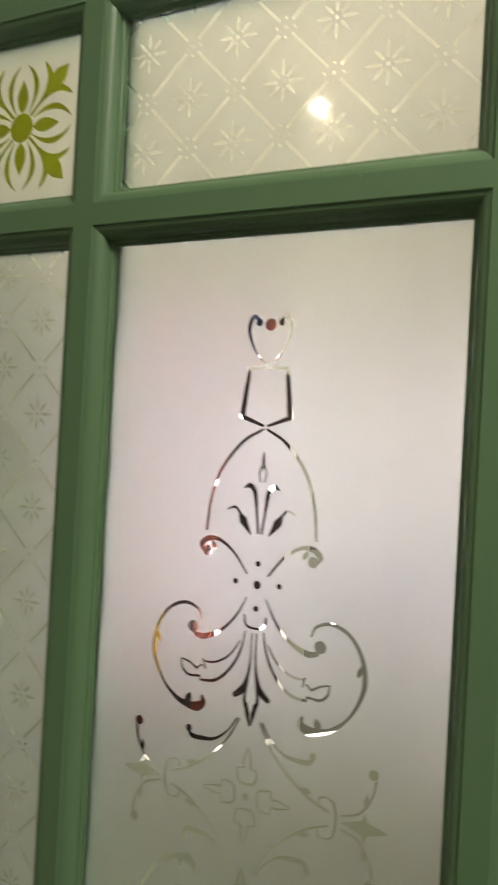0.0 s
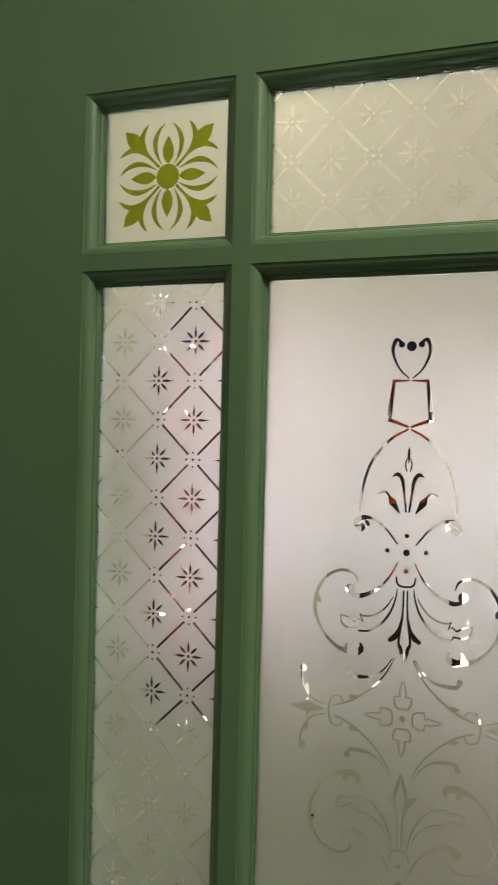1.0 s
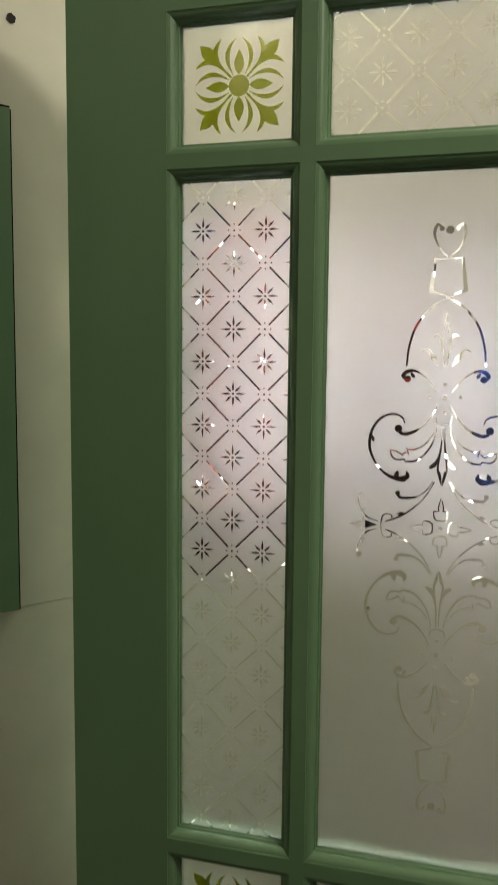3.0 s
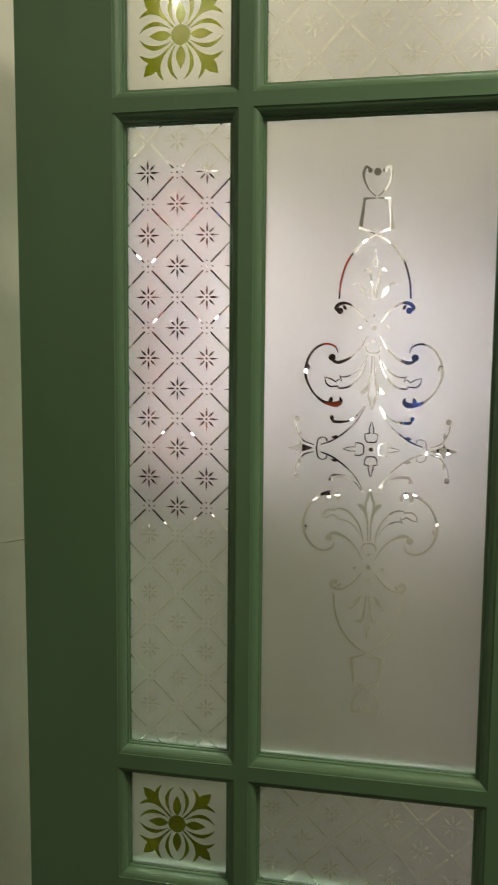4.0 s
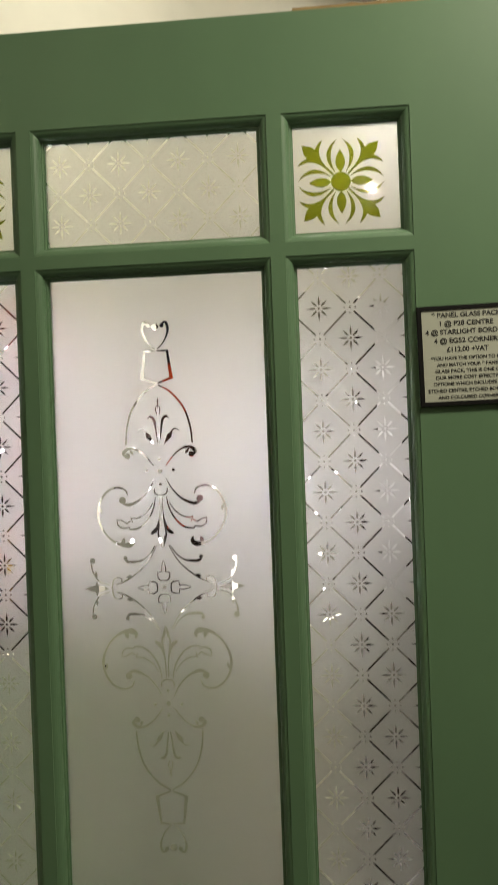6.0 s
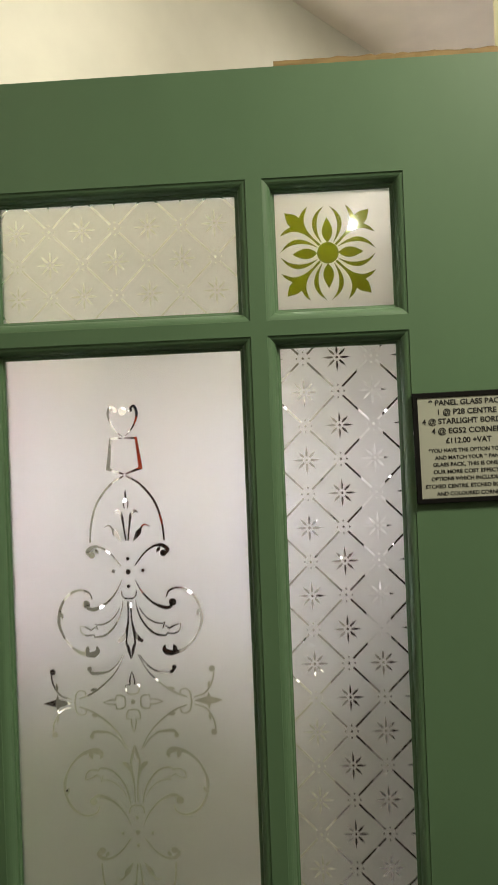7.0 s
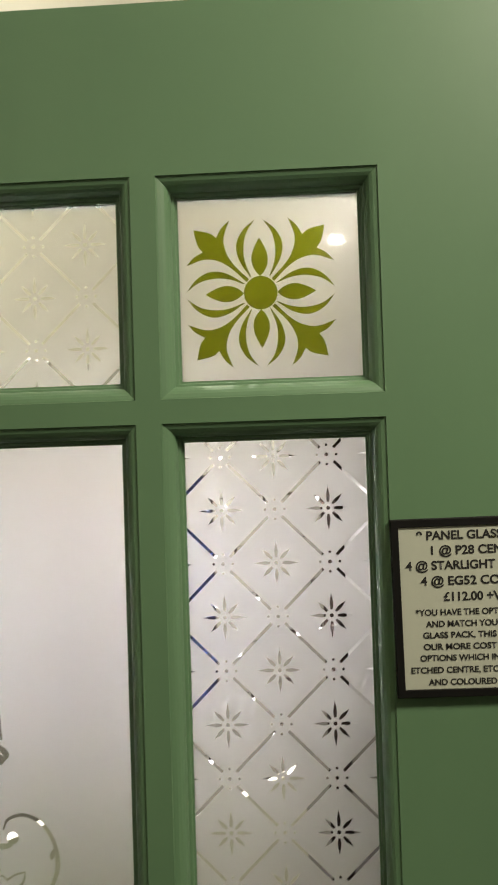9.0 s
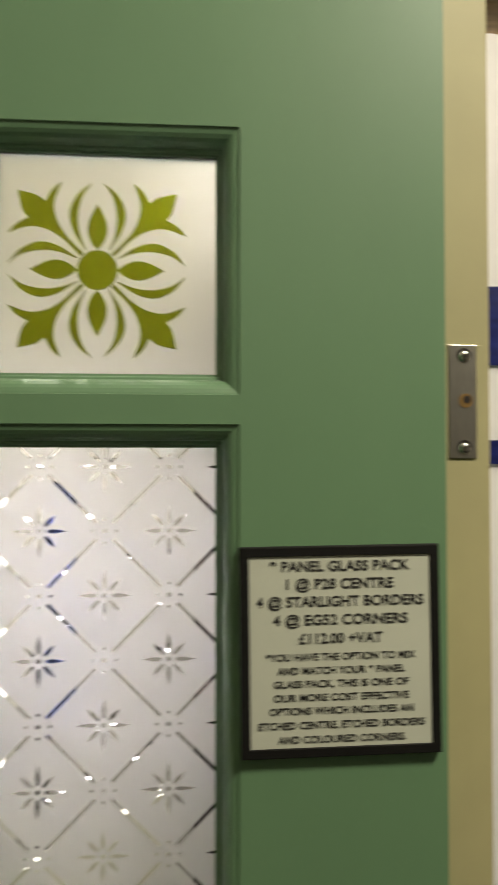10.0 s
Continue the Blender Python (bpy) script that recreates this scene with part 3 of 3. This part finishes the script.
def bead(x0, x1, z0, z1):
    """A moulded, mitred bead round one opening, with its back against the glass."""
    bm = bmesh.new()
    prof = list(PROFILE) + [(0.0, 0.0)]
    loops = [[bm.verts.new(p) for p in ((x0 + o, y, z0 + o), (x1 - o, y, z0 + o), (x1 - o, y, z1 - o), (x0 + o, y, z1 - o))] for o, y in prof]
    for a, b in zip(loops, loops[1:] + loops[:1]):
        for i in range(4):
            bm.faces.new((a[i], a[(i + 1) % 4], b[(i + 1) % 4], b[i]))
    return bm


def pane(col, row, polys, label, coloured=False, shift=(0, 0)):
    (x0, x1), (z0, z1) = COLS[col], ROWS_Z[row]
    part("glazing_bead", bead(x0, x1, z0, z1), GREEN, door)
    m = 0.007
    cx, cz = (x0 + x1) / 2, (z0 + z1) / 2
    glass = part("glass_pane", box(x0 + m, x1 - m, 0.0003, 0.0038, z0 + m, z1 - m), GLASS, door, label)
    glass.visible_shadow = False
    w, h = (x1 - x0) * 500 - 7.2, (z1 - z0) * 500 - 7.2
    v, plain, drawn = cut_sheet((-w, w, -h, h), [p + np.array(shift) for p in polys])
    ob = part("etching", slab(v, plain, 0.0041, 0.00415, cx, cz), ETCHED, glass, "white acid-etched frosting")
    if coloured:
        ob = part("flower_motif", slab(v, drawn, 0.0041, 0.00415, cx, cz), GREEN_GLASS, glass, "olive green transparent flower")
        ob.visible_shadow = False
    part("back_bead", back_bead(x0, x1, z0, z1), GREEN, door)


def back_bead(x0, x1, z0, z1):
    bm = bmesh.new()
    prof = ((0.0, BACK - 0.002), (0.0, 0.0052), (0.0118, 0.0052), (0.0118, 0.009), (0.004, BACK - 0.002))
    loops = [[bm.verts.new(p) for p in ((x0 + o, y, z0 + o), (x1 - o, y, z0 + o), (x1 - o, y, z1 - o), (x0 + o, y, z1 - o))] for o, y in prof]
    for a, b in zip(loops, loops[1:] + loops[:1]):
        for i in range(4):
            bm.faces.new((a[i], a[(i + 1) % 4], b[(i + 1) % 4], b[i]))
    return bm


FLOWER = flower_corner()
for col, row, dx, dz in ((0, 0, -3, -4), (2, 0, -2, -3), (0, 2, 2, -2), (2, 2, -6, -2.5)):
    pane(col, row, FLOWER, "frosted corner pane with an olive green flower", True, (dx, dz))


def star_pane(col, row, star_x, star_z, label):
    (x0, x1), (z0, z1) = COLS[col], ROWS_Z[row]
    cx, cz = (x0 + x1) / 2, (z0 + z1) / 2
    w, h = (x1 - x0) * 500 - 7, (z1 - z0) * 500 - 7
    pane(col, row, starlight(-w, w, -h, h, (star_x - cx) * 1000, (star_z - cz) * 1000), label)


star_pane(0, 1, -0.269, 1.647, "narrow frosted border pane with clear stars and diagonal lines")
star_pane(2, 1, 0.192, 1.652, "narrow frosted border pane with clear stars and diagonal lines")
star_pane(1, 2, -0.0395, 1.8365, "wide frosted border pane with clear stars and diagonal lines")
star_pane(1, 0, -0.0395, 0.812, "wide frosted border pane with clear stars and diagonal lines")
SHIFT = np.array([-2.5, 1.330 * 1000 - (ROWS_Z[1][0] + ROWS_Z[1][1]) * 500])
pane(1, 1, [p + SHIFT for p in scroll_ornament()], "tall frosted centre pane with a clear scrolling ornament")


bm = rod(0.0010, 0.0004, pose(0, 0, 0, 90), 9)
bmesh.ops.scale(bm, vec=(1, 1, 1.2), verts=bm.verts)
part("speck", bm, HOLE, door, "small dark speck on the glass", pose(-0.077, 0.0001, 1.238, 0, 20, 0))


# ---- the sign on the door ----
def lettering(text, width, height):
    """Capitals as a flat mesh, middle at the origin, of that width and height of capital."""
    fc = bpy.data.curves.new("lettering", "FONT")
    fc.body, fc.size, fc.align_x = text, 1.0, "CENTER"
    fc.offset = 0.026
    tmp = bpy.data.objects.new("lettering", fc)
    scene.collection.objects.link(tmp)
    me = bpy.data.meshes.new_from_object(tmp.evaluated_get(bpy.context.evaluated_depsgraph_get()))
    bpy.data.objects.remove(tmp)
    co = np.array([v.co[:] for v in me.vertices])
    lo, hi = co.min(0), co.max(0)
    for v in me.vertices:
        v.co = ((v.co.x - (lo[0] + hi[0]) / 2) * width / (hi[0] - lo[0]), 0, (v.co.y - 0.345) * height / 0.69)
    return me


sign = thing("door_sign", "small square sign with black edge and capitals on green door", "sign", pose(0.3568, FACE, 1.5885, 0, -0.7, 0))
SW, SH = 0.0548, 0.0565
bm = bmesh.new()
loops = [[bm.verts.new((x * (SW - o), y, z * (SH - o))) for x, z in ((-1, -1), (1, -1), (1, 1), (-1, 1))] for o, y in ((0, -0.0003), (0, -0.0042), (0.0006, -0.0050), (0.0048, -0.0050), (0.0052, -0.0042), (0.0052, -0.0003))]
for a, b in zip(loops, loops[1:] + loops[:1]):
    for i in range(4):
        bm.faces.new((a[i], a[(i + 1) % 4], b[(i + 1) % 4], b[i]))
part("border", bm, BLACK, sign, "raised black edge")
part("face", box(-SW + 0.0052, SW - 0.0052, -0.0038, -0.0006, -SH + 0.0052, SH - 0.0052), PAPER, sign, "pale olive printed face")
LINES = (("9 PANEL GLASS PACK", 77, 46.7, 5.3), ("1 @ P28 CENTRE", 59, 37.0, 5.3), ("4 @ STARLIGHT BORDERS", 92, 27.4, 5.3), ("4 @ EG52 CORNERS", 74, 17.4, 5.3), ("\u00a3112.00 +VAT", 46, 7.2, 5.3),
         ("*YOU HAVE THE OPTION TO MIX", 82, -2.8, 3.7), ("AND MATCH YOUR 9 PANEL", 70, -10.2, 3.7), ("GLASS PACK, THIS IS ONE OF", 74, -17.4, 3.7), ("OUR MORE COST EFFECTIVE", 74, -24.8, 3.7),
         ("OPTIONS WHICH INCLUDES AN", 79, -32.0, 3.7), ("ETCHED CENTRE, ETCHED BORDERS", 91, -39.7, 3.7), ("AND COLOURED CORNERS.", 70, -47.4, 3.7))
for text, width, z, cap in LINES:
    ob = part("lettering", lettering(text, width / 1000, cap / 1000), INK, sign)
    ob.matrix_basis = pose(0, -0.0041, (z * 0.985 - 0.2) / 1000)

# ---- beside and above the door ----
bm = box(0.173, 0.60, 0.030, 0.075, 1.985, 2.0185)
bmesh.ops.subdivide_edges(bm, edges=[e for e in bm.edges if abs(e.verts[0].co.x - e.verts[1].co.x) > 0.1], cuts=60)
for v in bm.verts:
    v.co += Vector((0, random.uniform(-0.0006, 0.0006), random.uniform(-0.0010, 0.0006) + 0.0012 * noise.noise(v.co * 30)))
batten = part("wooden_batten", bm, WOOD)
tagged(batten, "rough sawn brown pine batten behind the top of the door", "batten")
post = thing("door_post", "pale yellow painted upright post with a steel plate, beside the door", "post")
part("post", box(0.4265, 0.4605, 0.030, 0.085, 0, 2.70, 0.002), POST_PAINT, post)
plate = part("hinge_plate", box(0.434, 0.4515, 0.0288, 0.0302, 1.693, 1.763, 0.0004), STEEL, post, "steel plate with two bright screws")
for z in (1.7565, 1.700):
    part("screw_hole", rod(0.0044, 0.0006, pose(0.4435, 0.0287, z, 90), 24), HOLE, plate, "dark countersunk hole")
    bm = ball(0.0036, 0, 0, 0, 18)
    bmesh.ops.scale(bm, vec=(1, 0.45, 1), verts=bm.verts)
    part("screw", bm, BRIGHT, plate, "bright domed screw head", pose(0.4437, 0.0284, z - 0.0008), smooth=True)
part("screw_hole", rod(0.0044, 0.0008, pose(0.4445, 0.0287, 1.7285, 90), 24), BRASS, plate, "brass-coloured hole")
part("screw_hole", rod(0.0024, 0.0012, pose(0.4452, 0.0286, 1.7292, 90), 18), HOLE, plate, "empty dark screw hole")

board = thing("wall_board", "white board with navy blue bands, beyond the door post", "display board")
part("board", box(0.60, 1.5, 0.60, 0.63, 0.0, 2.70, 0.003), WHITE, board)
part("band", box(0.62, 1.48, 0.594, 0.602, 1.823, 1.929, 0.001), BLUE, board, "glossy navy blue band")
part("band", box(0.62, 1.48, 0.594, 0.602, 1.691, 1.723, 0.001), BLUE, board, "glossy navy blue band")

frame_ob = thing("picture_panel", "green painted framed glass panel hanging on the cream wall", "framed panel", TURNED)
LOW = SEAM + 0.004
for x0, x1, z0, z1 in ((-0.077, -0.012, LOW, 1.829), (-0.57, -0.496, LOW, 1.829), (-0.496, -0.077, LOW, LOW + 0.08), (-0.496, -0.077, 1.749, 1.829)):
    part("frame", box(x0, x1, -0.022, -0.001, z0, z1, 0.0012), GREEN, frame_ob)
part("edge_strip", box(-0.0118, -0.0098, -0.020, -0.0012, LOW, 1.8275, 0.0004), DARK, frame_ob, "thin dark edge")
part("edge_strip", box(-0.57, -0.012, -0.0215, -0.0012, 1.8292, 1.8312, 0.0004), DARK, frame_ob, "thin dark edge")
part("panel_back", box(-0.496, -0.077, -0.012, -0.002, LOW + 0.08, 1.749), ETCHED, frame_ob, "frosted glass")

# unseen fitting, added only to carry the fill light behind the door
pendant = thing("added_pendant", "unseen pendant fitting added for the fill light behind the door", "lamp", pose(0.10, 0.30, CEILING))
part("ceiling_rose", rod(0.04, 0.02, pose(0, 0, -0.010), 28, 0.045), WHITE, pendant)
part("cable", rod(0.0025, 0.26, pose(0, 0, -0.15), 8), WHITE, pendant)
part("socket", rod(0.018, 0.05, pose(0, 0, -0.305), 20), WHITE, pendant)
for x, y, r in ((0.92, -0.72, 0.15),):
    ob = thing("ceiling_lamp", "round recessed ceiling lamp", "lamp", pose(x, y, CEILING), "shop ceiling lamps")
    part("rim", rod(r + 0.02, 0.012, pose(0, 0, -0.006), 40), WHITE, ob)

# bracket lamp on a post, behind the camera's way
lamp = thing("bracket_lamp", "bare warm bulb on a curled dark bracket and pale post", "lamp", pose(-0.842, -1.80, 0.115))
part("post", box(-0.027, -0.007, -0.012, 0.012, -0.115, 2.54, 0.002), SHOP, lamp, "pale slim post")
part("dark_edge", box(-0.007, 0.001, -0.010, 0.010, -0.115, 2.54, 0.001), DARK, lamp, "dark edge strip")
data = bpy.data.curves.new("bracket", "CURVE")
data.dimensions, data.bevel_depth, data.bevel_resolution = "3D", 0.004, 3
spline = data.splines.new("POLY")
arm = curve([(-0.003, 2.540), (0.02, 2.534), (0.043, 2.540), (0.058, 2.556), (0.075, 2.562), (0.088, 2.572), (0.080, 2.580), (0.072, 2.574)], 8)
spline.points.add(len(arm) - 1)
for p, (x, z) in zip(spline.points, arm):
    p.co = (x, 0, z, 1)
tmp = bpy.data.objects.new("bracket", data)
scene.collection.objects.link(tmp)
me = bpy.data.meshes.new_from_object(tmp.evaluated_get(bpy.context.evaluated_depsgraph_get()))
bpy.data.objects.remove(tmp)
part("bracket", me, DARK, lamp, "curled dark iron bracket", smooth=True)
part("cable", rod(0.0018, 0.034, pose(0.092, 0, 2.555), 8), DARK, lamp)
part("socket", rod(0.009, 0.034, pose(0.092, 0, 2.522), 16), DARK, lamp)
part("bulb", ball(0.014, 0.092, 0, 2.495, 20), WALL_BULB, lamp, "glowing warm bulb", smooth=True)
# pillar added close behind the bulb, to give its reflection a halo
pillar = part("pillar", box(-0.836, -0.53, -2.01, -1.87, 0, CEILING), CREAM)
tagged(pillar, "square cream painted pillar added to catch the bulb's glow", "pillar", kind="structure")

# wall lamp added above the openings to light the wall, hidden by the door
sconce = thing("added_wall_lamp", "unseen white wall lamp on a short arm, added to light the wall", "lamp", TURNED @ pose(1.45, 0, 2.44))
part("wall_plate", box(-0.05, 0.05, -0.012, -0.0005, -0.05, 0.05, 0.003), WHITE, sconce)
part("arm", rod(0.008, 0.24, pose(0, -0.13, 0, 90), 16), WHITE, sconce)
part("socket", rod(0.018, 0.04, pose(0, -0.25, 0.022), 20), WHITE, sconce)
part("shade", rod(0.07, 0.035, pose(0, -0.25, 0.02), 32, 0.02), WHITE, sconce, "white conical shade")

spot = thing("pendant_spot", "small dark spot lamp hanging on a thin rod from the ceiling", "lamp", pose(SPOT[0], SPOT[1], CEILING))
part("rod", rod(0.004, CEILING - SPOT[2] - 0.03, pose(0, -0.03, (SPOT[2] + 0.03 - CEILING) / 2), 10), BLACK, spot)
housing = look((0, 0, 0), Vector((0.3, -0.5, 1.6)) - Vector(SPOT)) @ pose(0, 0, 0.035)
housing.translation.z += SPOT[2] - CEILING
part("housing", rod(0.018, 0.06, housing, 24, 0.022), BLACK, spot)
